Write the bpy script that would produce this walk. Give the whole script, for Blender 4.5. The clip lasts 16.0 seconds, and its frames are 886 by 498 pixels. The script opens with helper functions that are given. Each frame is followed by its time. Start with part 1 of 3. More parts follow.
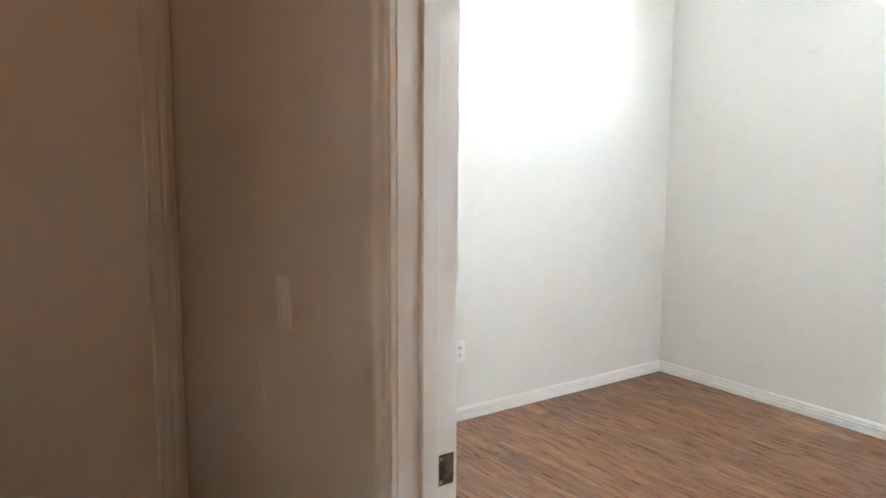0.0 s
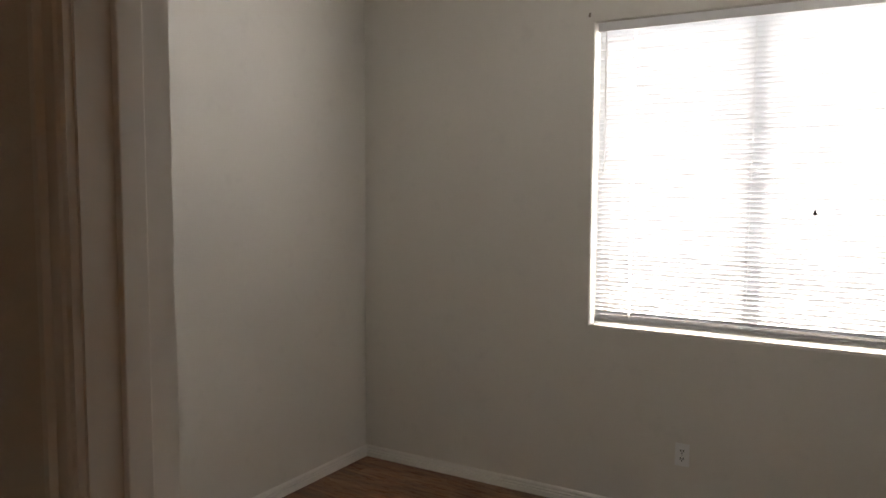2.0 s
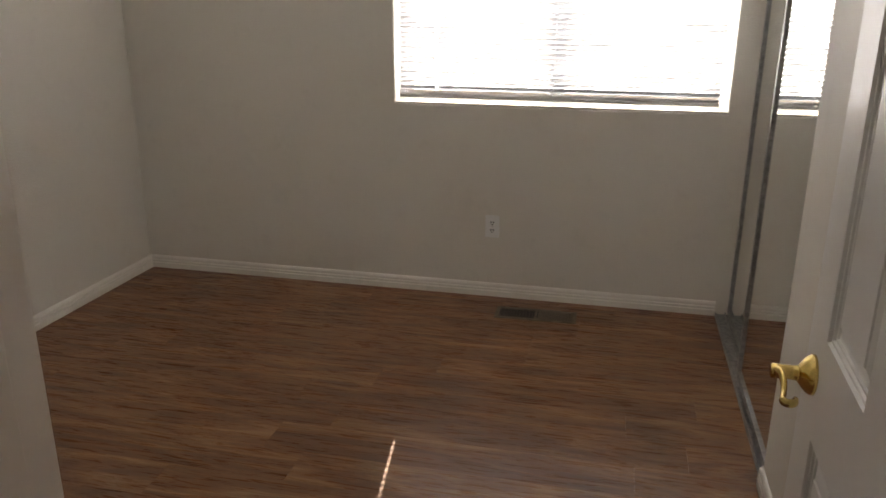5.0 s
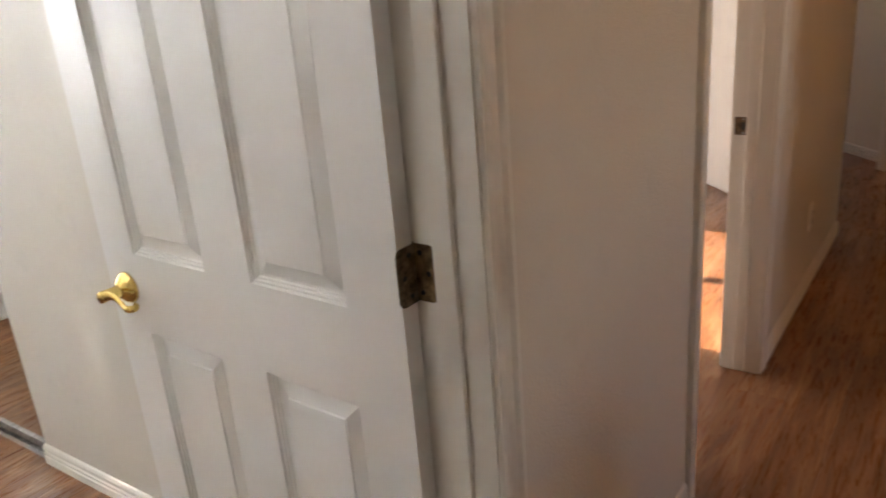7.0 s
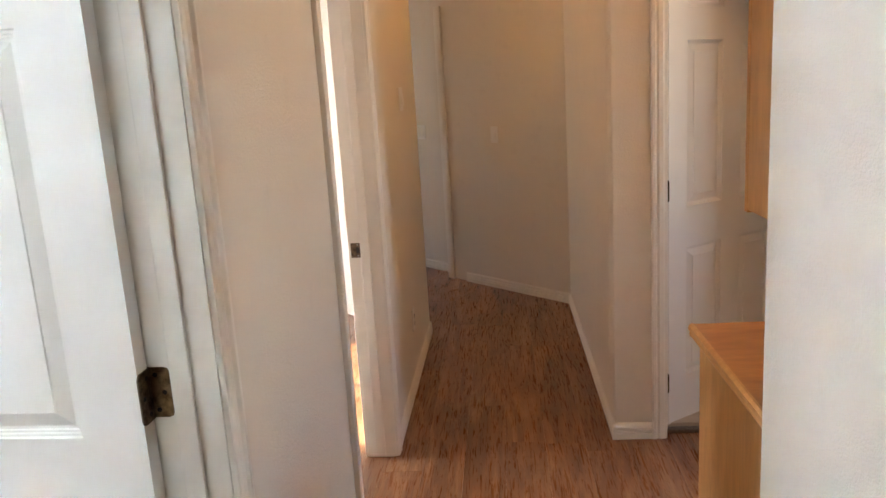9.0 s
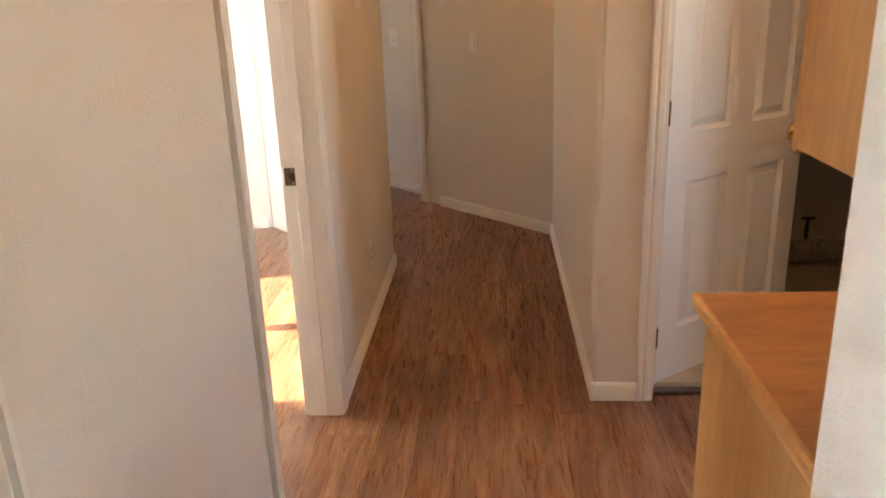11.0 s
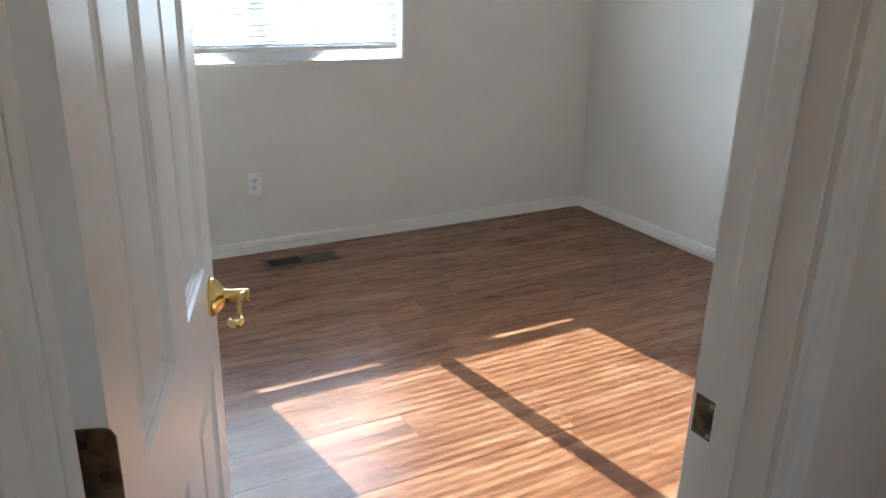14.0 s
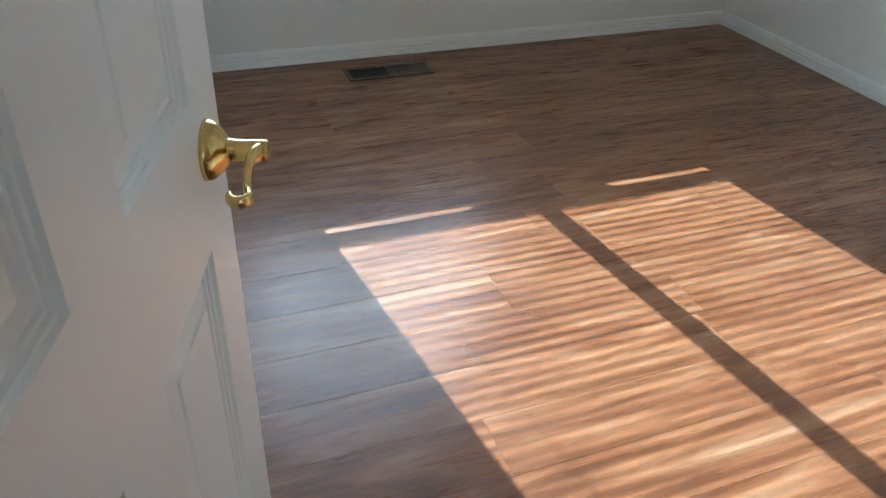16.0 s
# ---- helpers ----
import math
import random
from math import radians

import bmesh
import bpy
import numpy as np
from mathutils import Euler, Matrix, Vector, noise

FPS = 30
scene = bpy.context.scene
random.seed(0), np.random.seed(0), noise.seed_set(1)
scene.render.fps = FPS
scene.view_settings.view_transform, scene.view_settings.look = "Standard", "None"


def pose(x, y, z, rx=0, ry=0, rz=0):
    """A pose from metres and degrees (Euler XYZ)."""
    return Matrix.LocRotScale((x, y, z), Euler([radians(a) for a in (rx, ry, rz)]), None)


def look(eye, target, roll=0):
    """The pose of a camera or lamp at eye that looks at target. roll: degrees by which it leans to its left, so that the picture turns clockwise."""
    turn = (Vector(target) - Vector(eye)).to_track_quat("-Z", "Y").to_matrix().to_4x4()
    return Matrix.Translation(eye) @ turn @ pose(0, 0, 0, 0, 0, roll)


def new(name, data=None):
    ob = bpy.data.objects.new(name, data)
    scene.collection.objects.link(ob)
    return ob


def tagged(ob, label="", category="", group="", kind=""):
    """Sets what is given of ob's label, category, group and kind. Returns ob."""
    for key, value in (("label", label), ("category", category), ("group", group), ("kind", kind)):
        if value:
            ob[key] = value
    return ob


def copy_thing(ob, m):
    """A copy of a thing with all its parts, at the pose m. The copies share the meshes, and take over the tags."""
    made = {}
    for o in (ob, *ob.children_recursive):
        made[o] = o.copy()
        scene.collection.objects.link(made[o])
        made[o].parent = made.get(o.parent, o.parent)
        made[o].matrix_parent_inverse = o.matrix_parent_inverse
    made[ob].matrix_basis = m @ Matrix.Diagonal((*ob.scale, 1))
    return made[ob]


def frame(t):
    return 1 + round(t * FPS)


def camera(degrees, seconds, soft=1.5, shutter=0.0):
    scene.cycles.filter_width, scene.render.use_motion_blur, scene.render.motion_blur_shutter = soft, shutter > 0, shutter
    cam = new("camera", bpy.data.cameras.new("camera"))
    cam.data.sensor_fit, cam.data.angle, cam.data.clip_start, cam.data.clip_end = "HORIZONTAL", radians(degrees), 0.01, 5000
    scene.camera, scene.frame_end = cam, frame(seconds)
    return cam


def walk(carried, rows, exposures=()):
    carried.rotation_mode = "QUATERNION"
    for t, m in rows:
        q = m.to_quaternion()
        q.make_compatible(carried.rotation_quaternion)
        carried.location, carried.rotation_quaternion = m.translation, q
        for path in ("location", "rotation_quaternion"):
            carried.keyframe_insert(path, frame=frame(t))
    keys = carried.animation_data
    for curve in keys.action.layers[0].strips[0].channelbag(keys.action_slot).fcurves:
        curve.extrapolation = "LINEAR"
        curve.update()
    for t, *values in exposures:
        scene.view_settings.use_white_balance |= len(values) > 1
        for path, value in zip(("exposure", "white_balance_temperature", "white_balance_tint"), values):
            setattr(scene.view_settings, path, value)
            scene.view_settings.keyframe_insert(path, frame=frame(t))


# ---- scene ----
cam = camera(60.1, 16.0, shutter=0.2)
PATH = [
    (0, (1.366, -0.662, 1.459), (-0.255, 0.477, 1.183), 0.3),
    (0.7, (1.171, -0.517, 1.525), (-0.246, 0.873, 1.278), 0.7),
    (1, (1.161, -0.481, 1.59), (-0.173, 0.988, 1.336), 0.8),
    (1.5, (1.086, -0.462, 1.634), (-0.099, 1.132, 1.4), 0.8),
    (2, (1.062, -0.509, 1.681), (0.031, 1.197, 1.519), 0.3),
    (2.5, (1.044, -0.513, 1.737), (0.114, 1.257, 1.662), 0.3),
    (3, (1.019, -0.478, 1.716), (0.147, 1.321, 1.661), 0.1),
    (3.5, (0.963, -0.407, 1.585), (0.127, 1.388, 1.3), 0.2),
    (3.7, (0.942, -0.394, 1.566), (0.128, 1.38, 1.131), 0.2),
    (5.8, (0.603, -0.369, 1.378), (0.863, 1.51, 0.745), -1.7),
    (6, (0.561, -0.389, 1.379), (1.069, 1.44, 0.75), -2.3),
    (6.5, (0.413, -0.445, 1.339), (1.53, 1.097, 0.727), -3.1),
    (7, (0.287, -0.524, 1.404), (1.812, 0.581, 0.732), -4.8),
    (7.5, (0.181, -0.511, 1.428), (1.938, 0.131, 0.721), -4.7),
    (8, (0.03, -0.477, 1.457), (1.877, -0.162, 0.757), -4.1),
    (8.5, (-0.067, -0.483, 1.473), (1.86, -0.295, 0.971), -3.7),
    (8.7, (-0.082, -0.485, 1.477), (1.868, -0.32, 1.067), -3.5),
    (10.8, (0.362, -0.547, 1.417), (2.289, -0.464, 0.886), -2.3),
    (11, (0.434, -0.563, 1.413), (2.328, -0.425, 0.785), -2.1),
    (11.5, (0.708, -0.562, 1.406), (2.577, -0.349, 0.729), -1.8),
    (12, (1.05, -0.546, 1.402), (2.907, -0.248, 0.722), -1.6),
    (12.5, (1.352, -0.531, 1.408), (3.094, 0.186, 0.737), -0.2),
    (13, (1.606, -0.472, 1.433), (3.135, 0.626, 0.756), 0.1),
    (13.5, (1.889, -0.462, 1.429), (3.178, 0.908, 0.749), 0.5),
    (14, (2.095, -0.485, 1.413), (3.014, 1.153, 0.728), 1.5),
    (14.5, (2.209, -0.425, 1.353), (2.916, 1.315, 0.663), 1.8),
    (15, (2.252, -0.325, 1.272), (2.921, 1.362, 0.431), 2.1),
    (15.5, (2.282, -0.116, 1.237), (2.921, 1.472, 0.203), 2.6),
    (16, (2.295, -0.031, 1.265), (2.919, 1.499, 0.139), 2.6),
]
walk(cam, [(t, look(eye, target, roll)) for t, eye, target, roll in PATH],
     [(0.0, 2.9, 7200, 15), (1.0, 1.95, 6900, 14), (1.5, 1.4, 7600, 18), (2.0, 0.4, 9300, 25), (2.6, -0.4, 12300, 34), (3.7, -0.4, 12500, 36), (5.8, 1.8, 8100, 20), (6.5, 2.1, 8200, 21), (7.0, 2.45, 8400, 21),
      (7.5, 3.0, 8000, 18), (8.7, 3.4, 7200, 13), (10.8, 3.65, 7600, 14), (11.6, 3.65, 7400, 13), (12.3, 3.35, 6400, 6), (12.8, 2.85, 5900, 4), (13.5, 2.55, 5700, 3), (14.2, 2.1, 5500, 0), (16.0, 1.88, 5300, -4)])

# ---- light ----
SUN = Vector((0.14, -1.0, -0.705)).normalized()   # the way the sunlight travels
world = bpy.data.worlds.new("sky")
scene.world = world
world.use_nodes = True
wn, wl = world.node_tree.nodes, world.node_tree.links
sky = wn.new("ShaderNodeTexSky")
sky.sky_type, sky.sun_disc = "NISHITA", False
sky.sun_elevation = math.asin(-SUN.z)
sky.sun_rotation = math.atan2(-SUN.x, -SUN.y)
wl.new(sky.outputs[0], wn["Background"].inputs[0])
wn["Background"].inputs[1].default_value = 0.15
sun = new("sun", bpy.data.lights.new("sun", "SUN"))
sun.data.energy, sun.data.angle, sun.data.color = 5.0, radians(0.29), (1.0, 0.95, 0.87)
sun.matrix_world = look((3, 12, 9), Vector((3, 12, 9)) + SUN)


def window_light(name, x, y, z, w, h, watts, to, color=(0.70, 0.85, 1.0)):
    """The sky's light in a window's opening."""
    ob = new(name, bpy.data.lights.new(name, "AREA"))
    ob.data.shape, ob.data.size, ob.data.size_y = "RECTANGLE", w, h
    ob.data.energy, ob.data.color = watts, color
    ob.matrix_world = look((x, y, z), to)
    return ob


CEIL = 3.05
YW = 3.26                                        # inner face of the window wall
W1 = (-0.325, 1.217, 0.963, 2.51)                # window openings: x0, x1, z0, z1
W2 = (2.435, 3.915, 0.963, 2.50)
W3 = (7.4, 8.6, 0.963, 2.30)
for n, w in enumerate((W1, W2, W3)):
    window_light("window_sky", (w[0] + w[1]) / 2, YW + 0.16, (w[2] + w[3]) / 2, w[1] - w[0] - 0.1, w[3] - w[2] - 0.1,
                 (48, 9.0, 0.3)[n], ((w[0] + w[1]) / 2, 0, (w[2] + w[3]) / 2), ((0.62, 0.81, 1.0), (0.78, 0.89, 1.0), (0.9, 0.95, 1.0))[n])
window_light("utility_sky", 2.475, -3.26, 1.6, 0.7, 1.05, 0.34, (2.475, 0, 1.6), (0.85, 0.92, 1.0))
# warm fill lamps added to tint the hall; no such source is known
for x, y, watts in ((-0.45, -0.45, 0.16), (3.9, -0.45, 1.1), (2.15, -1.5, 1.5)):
    fill_lamp = new("hall_fill", bpy.data.lights.new("hall_fill", "POINT"))
    fill_lamp.location, fill_lamp.data.energy, fill_lamp.data.color, fill_lamp.data.shadow_soft_size = (x, y, CEIL - 0.16), watts, (1.0, 0.52, 0.2), 0.06

# ---- materials ----


class Mat:
    """A small wrapper that builds a node material."""

    def __init__(self, name, color=(0.8, 0.8, 0.8), rough=0.5, metal=0.0, spec=0.5):
        self.m = bpy.data.materials.new(name)
        self.m.use_nodes = True
        self.n, self.l = self.m.node_tree.nodes, self.m.node_tree.links
        self.b = self.n["Principled BSDF"]
        self.b.inputs["Base Color"].default_value = (*color, 1)
        self.b.inputs["Roughness"].default_value = rough
        self.b.inputs["Metallic"].default_value = metal
        self.b.inputs["Specular IOR Level"].default_value = spec

    def node(self, kind, **inputs):
        node = self.n.new(kind)
        for key, value in inputs.items():
            node.inputs[key.replace("_", " ")].default_value = value
        return node

    def coords(self, scale=(1, 1, 1), output="Object", shift=None):
        src = self.n.new("ShaderNodeNewGeometry").outputs["Position"] if output == "World" else self.n.new("ShaderNodeTexCoord").outputs[output]
        mp = self.node("ShaderNodeMapping", Scale=scale)
        self.l.new(src, mp.inputs["Vector"])
        if shift is not None:
            self.l.new(shift, mp.inputs["Location"])
        return mp.outputs[0]

    def noise(self, vec, scale, detail=4.0, rough=0.55, distort=0.0):
        n = self.node("ShaderNodeTexNoise", Scale=scale, Detail=detail, Roughness=rough, Distortion=distort)
        self.l.new(vec, n.inputs["Vector"])
        return n.outputs["Fac"]

    def ramp(self, fac, *stops):
        r = self.n.new("ShaderNodeValToRGB")
        while len(r.color_ramp.elements) < len(stops):
            r.color_ramp.elements.new(0.5)
        for e, (p, c) in zip(r.color_ramp.elements, stops):
            e.position, e.color = p, (*c, 1) if len(c) == 3 else c
        self.l.new(fac, r.inputs[0])
        return r.outputs[0]

    def mix(self, fac, a, b, mode="MIX"):
        m = self.n.new("ShaderNodeMixRGB")
        m.blend_type = mode
        for value, slot in ((fac, 0), (a, 1), (b, 2)):
            if isinstance(value, (int, float)):
                m.inputs[slot].default_value = value
            elif isinstance(value, tuple):
                m.inputs[slot].default_value = (*value, 1)
            else:
                self.l.new(value, m.inputs[slot])
        return m.outputs[0]

    def bump(self, height, strength=0.2, distance=0.002):
        b = self.node("ShaderNodeBump", Strength=strength, Distance=distance)
        self.l.new(height, b.inputs["Height"])
        self.l.new(b.outputs[0], self.b.inputs["Normal"])

    def color(self, out):
        self.l.new(out, self.b.inputs["Base Color"])

    def roughness(self, out):
        self.l.new(out, self.b.inputs["Roughness"])


def grey(v):
    return (v, v, v)


def make_wall_paint():
    """Cream matt paint on a splattered drywall texture, with faint scuffs."""
    k = Mat("wall_paint", rough=0.62, spec=0.35)
    v = k.coords(output="World")
    soft = k.noise(v, 1.3, 3)
    scuff = k.noise(v, 9.0, 5, 0.6)
    base = k.mix(soft, (0.745, 0.710, 0.648), (0.785, 0.750, 0.688))
    marks = k.ramp(scuff, (0.27, grey(0.955)), (0.42, grey(1.0)))
    k.color(k.mix(1.0, base, marks, "MULTIPLY"))
    peel = k.mix(0.5, k.noise(v, 95.0, 2, 0.5), k.noise(v, 240.0, 2, 0.5))
    k.bump(k.ramp(peel, (0.40, grey(0)), (0.62, grey(1))), 0.3, 0.0022)
    return k.m


def make_trim_paint(name="trim_paint", tint=(0.83, 0.812, 0.762)):
    """White semi-gloss paint, a little dirty and brushed."""
    k = Mat(name, rough=0.34)
    v = k.coords(output="World")
    dirt = k.noise(v, 14.0, 5, 0.65)
    low = tuple(c * 0.96 for c in tint)
    k.color(k.mix(k.ramp(dirt, (0.30, grey(0)), (0.50, grey(1))), low, tint))
    k.bump(k.noise(k.coords((120, 120, 12), "World"), 1.0, 3), 0.05, 0.0004)
    return k.m


def make_door_paint():
    """Gloss white paint over a moulded wood grain that runs up the door."""
    k = Mat("door_paint", rough=0.3)
    v = k.coords()
    dirt = k.noise(v, 5.0, 5, 0.65)
    k.color(k.mix(k.ramp(dirt, (0.30, grey(0)), (0.70, grey(1))), (0.82, 0.81, 0.785), (0.845, 0.837, 0.815)))
    grain = k.noise(k.coords((150, 150, 5.0)), 1.0, 4, 0.6, 0.8)
    k.bump(grain, 0.10, 0.0007)
    return k.m


def make_laminate():
    """Acacia-look laminate: streaked red-brown grain along x, each plank its own tone."""
    k = Mat("laminate", rough=0.3, spec=0.5)
    rnd = k.n.new("ShaderNodeObjectInfo").outputs["Random"]
    isl = k.n.new("ShaderNodeNewGeometry").outputs["Random Per Island"]
    both = k.n.new("ShaderNodeMath")
    both.operation = "ADD"
    k.l.new(rnd, both.inputs[0]), k.l.new(isl, both.inputs[1])
    far = k.n.new("ShaderNodeMath")
    far.operation, far.inputs[1].default_value = "MULTIPLY", 37.0
    k.l.new(both.outputs[0], far.inputs[0])
    cmb = k.n.new("ShaderNodeCombineXYZ")
    for i in range(3):
        k.l.new(far.outputs[0], cmb.inputs[i])
    sh = cmb.outputs[0]
    broad = k.noise(k.coords((1.3, 9, 1), "World", sh), 1.0, 6, 0.62, 1.6)
    wave = k.noise(k.coords((2.6, 34, 1), "World", sh), 1.0, 6, 0.68, 2.2)
    fine = k.noise(k.coords((7, 130, 1), "World", sh), 1.0, 5, 0.65, 0.8)
    pore = k.noise(k.coords((14, 420, 1), "World", sh), 1.0, 3, 0.6, 0.3)
    c = k.ramp(broad, (0.30, (0.115, 0.046, 0.021)), (0.45, (0.180, 0.074, 0.034)), (0.57, (0.256, 0.119, 0.058)), (0.74, (0.385, 0.228, 0.138)))
    c = k.mix(0.36, c, k.ramp(wave, (0.32, grey(0.62)), (0.48, grey(0.95)), (0.60, grey(1.06)), (0.72, grey(1.30))), "MULTIPLY")
    c = k.mix(0.24, c, k.ramp(fine, (0.36, grey(0.52)), (0.50, grey(0.98)), (0.66, grey(1.32))), "MULTIPLY")
    c = k.mix(0.14, c, k.ramp(pore, (0.38, grey(0.62)), (0.50, grey(1.0)), (0.64, grey(1.16))), "MULTIPLY")
    tone = k.mix(rnd, (0.90, 0.885, 0.87), (1.06, 1.05, 1.04))
    c = k.mix(1.0, c, tone, "MULTIPLY")
    k.color(c)
    k.roughness(k.ramp(fine, (0.3, grey(0.36)), (0.7, grey(0.23))))
    k.bump(fine, 0.10, 0.0006)
    return k.m


def make_oak(name, light, dark, along):
    """Varnished oak; along: the scale of the grain in x, y, z."""
    k = Mat(name, rough=0.36)
    a = k.noise(k.coords(along, "World"), 1.0, 6, 0.62, 1.0)
    f = k.noise(k.coords(tuple(s * 6 for s in along), "World"), 1.0, 4, 0.6)
    c = k.ramp(a, (0.30, dark), (0.62, light))
    k.color(k.mix(0.45, c, k.ramp(f, (0.35, grey(0.72)), (0.6, grey(1.06))), "MULTIPLY"))
    k.bump(f, 0.15, 0.0006)
    return k.m


def make_tile():
    """Beige mottled ceramic."""
    k = Mat("ceramic_tile", rough=0.3)
    v = k.coords(output="World")
    k.color(k.ramp(k.noise(v, 7, 5, 0.65), (0.3, (0.42, 0.34, 0.24)), (0.7, (0.58, 0.50, 0.38))))
    k.bump(k.noise(v, 40, 3), 0.1, 0.001)
    return k.m


def make_metal(name, color, rough, spots=0.75):
    k = Mat(name, color, rough, 1.0)
    v = k.coords()
    n = k.noise(v, 60, 4, 0.6)
    k.color(k.mix(k.ramp(n, (0.35, grey(0)), (0.6, grey(1))), tuple(c * spots for c in color), color))
    k.roughness(k.ramp(n, (0.3, grey(min(1, rough * 1.6))), (0.7, grey(rough))))
    return k.m


def make_slat():
    """White enamelled slats that let a little daylight through."""
    k = Mat("blind_slat", (0.74, 0.76, 0.78), 0.4)
    tr = k.node("ShaderNodeBsdfTranslucent")
    tr.inputs[0].default_value = (0.70, 0.74, 0.78, 1)
    mx = k.n.new("ShaderNodeMixShader")
    mx.inputs[0].default_value = 0.07
    k.l.new(k.b.outputs[0], mx.inputs[1]), k.l.new(tr.outputs[0], mx.inputs[2])
    k.l.new(mx.outputs[0], k.n["Material Output"].inputs[0])
    return k.m


def make_glass():
    k = Mat("window_glass", (1, 1, 1), 0.0)
    k.b.inputs["Transmission Weight"].default_value = 1.0
    k.b.inputs["IOR"].default_value = 1.01
    return k.m


def make_ground():
    k = Mat("dry_ground", rough=0.95)
    v = k.coords(output="World")
    k.color(k.ramp(k.noise(v, 0.8, 8, 0.7), (0.3, (0.30, 0.24, 0.18)), (0.7, (0.44, 0.37, 0.29))))
    k.bump(k.noise(v, 12, 5), 0.4, 0.02)
    return k.m


def make_ceiling_paint():
    k = Mat("ceiling_paint", (0.80, 0.79, 0.77), 0.85)
    k.bump(k.noise(k.coords(output="World"), 60, 4, 0.7), 0.4, 0.004)
    return k.m


WALL, TRIM, DOOR, WOOD = make_wall_paint(), make_trim_paint(), make_door_paint(), make_laminate()
CEILM, TILE, SLAT, GLASS, GROUND = make_ceiling_paint(), make_tile(), make_slat(), make_glass(), make_ground()
OAK_TOP = make_oak("oak_top", (0.50, 0.215, 0.060), (0.34, 0.125, 0.032), (9, 2.2, 9))
OAK_SIDE = make_oak("oak_panel", (0.60, 0.305, 0.105), (0.50, 0.235, 0.075), (11, 11, 1.6))
BRASS = make_metal("polished_brass", (0.83, 0.60, 0.22), 0.14)
BRONZE = make_metal("worn_bronze", (0.20, 0.15, 0.10), 0.38, 0.4)
WORN = make_metal("worn_brass_plate", (0.30, 0.22, 0.13), 0.35, 0.45)
STEEL = make_metal("dull_steel", (0.40, 0.41, 0.42), 0.35)
FOIL = make_metal("duct_foil", (0.50, 0.47, 0.42), 0.5)
PLATE = Mat("plate_plastic", (0.83, 0.83, 0.82), 0.3).m
# near-black for the shade in slots, holes and ducts, and for dark screws
DARK = Mat("dark_slot", (0.015, 0.014, 0.013), 0.6).m
# black plastic parts, and the shade painted on the open register louvres
BLACK = Mat("black_plastic_and_shade", (0.02, 0.02, 0.02), 0.45).m
REGISTER = make_metal("register_enamel", (0.20, 0.175, 0.15), 0.34)
MIRROR = Mat("mirror_silver", (0.86, 0.88, 0.87), 0.01, 1.0).m
VINYL = make_trim_paint("window_vinyl", (0.80, 0.80, 0.80))
UNDER = Mat("underlay", (0.05, 0.03, 0.02), 0.9).m

# ---- building helpers ----


def mesh_of(name, bm, material, smooth=False):
    me = bpy.data.meshes.new(name)
    bmesh.ops.recalc_face_normals(bm, faces=bm.faces)
    bm.to_mesh(me)
    bm.free()
    me.materials.append(material)
    if smooth:
        for p in me.polygons:
            p.use_smooth = True
    return me


def part(name, bm, material, parent=None, label="", smooth=False, at=None):
    """Links a bmesh as one mesh object, under parent if given."""
    ob = new(name, mesh_of(name, bm, material, smooth))
    if parent is not None:
        ob.parent = parent
    if at is not None:
        ob.matrix_basis = at
    return tagged(ob, label)


def thing(name, m, label, category, group="", kind=""):
    ob = new(name)
    ob.empty_display_size = 0.05
    ob.matrix_basis = m
    return tagged(ob, label, category, group, kind)


def box(x0, x1, y0, y1, z0, z1, bm=None, bevel=0.0):
    bm = bm or bmesh.new()
    vs = [bm.verts.new((x, y, z)) for z in (z0, z1) for y in (y0, y1) for x in (x0, x1)]
    fs = [bm.faces.new([vs[i] for i in q]) for q in ((0, 2, 3, 1), (4, 5, 7, 6), (0, 1, 5, 4), (2, 6, 7, 3), (0, 4, 6, 2), (1, 3, 7, 5))]
    if bevel:
        bmesh.ops.bevel(bm, geom=list({e for f in fs for e in f.edges}), offset=bevel, segments=2, affect="EDGES", profile=0.5)
    return bm


def tube(path, radius, bm=None, sides=12, closed_ends=True):
    """A round tube along a path of points; radius: one number or one a point."""
    bm = bm or bmesh.new()
    pts = [Vector(p) for p in path]
    rs = radius if isinstance(radius, (list, tuple)) else [radius] * len(pts)
    rings = []
    for i, p in enumerate(pts):
        d = (pts[min(i + 1, len(pts) - 1)] - pts[max(i - 1, 0)]).normalized()
        a = d.orthogonal() if abs(d.z) < 0.9 else Vector((1, 0, 0)).cross(d)
        if rings:
            a = last - d * last.dot(d)
        a.normalize()
        last, b = a, d.cross(a)
        rings.append([bm.verts.new(p + rs[i] * (math.cos(2 * math.pi * k / sides) * a + math.sin(2 * math.pi * k / sides) * b)) for k in range(sides)])
    for r0, r1 in zip(rings, rings[1:]):
        for k in range(sides):
            bm.faces.new((r0[k], r0[(k + 1) % sides], r1[(k + 1) % sides], r1[k]))
    if closed_ends:
        bm.faces.new(rings[0][::-1]), bm.faces.new(rings[-1])
    return bm


def extrude_profile(profile, a, b, out, up=(0, 0, 1), bm=None):
    """A moulding: profile points (out, up) swept straight from a to b."""
    bm = bm or bmesh.new()
    a, b, out, up = Vector(a), Vector(b), Vector(out).normalized(), Vector(up).normalized()
    r0 = [bm.verts.new(a + out * p + up * q) for p, q in profile]
    r1 = [bm.verts.new(b + out * p + up * q) for p, q in profile]
    n = len(profile)
    for k in range(n):
        bm.faces.new((r0[k], r0[(k + 1) % n], r1[(k + 1) % n], r1[k]))
    bm.faces.new(r0[::-1]), bm.faces.new(r1)
    return bm


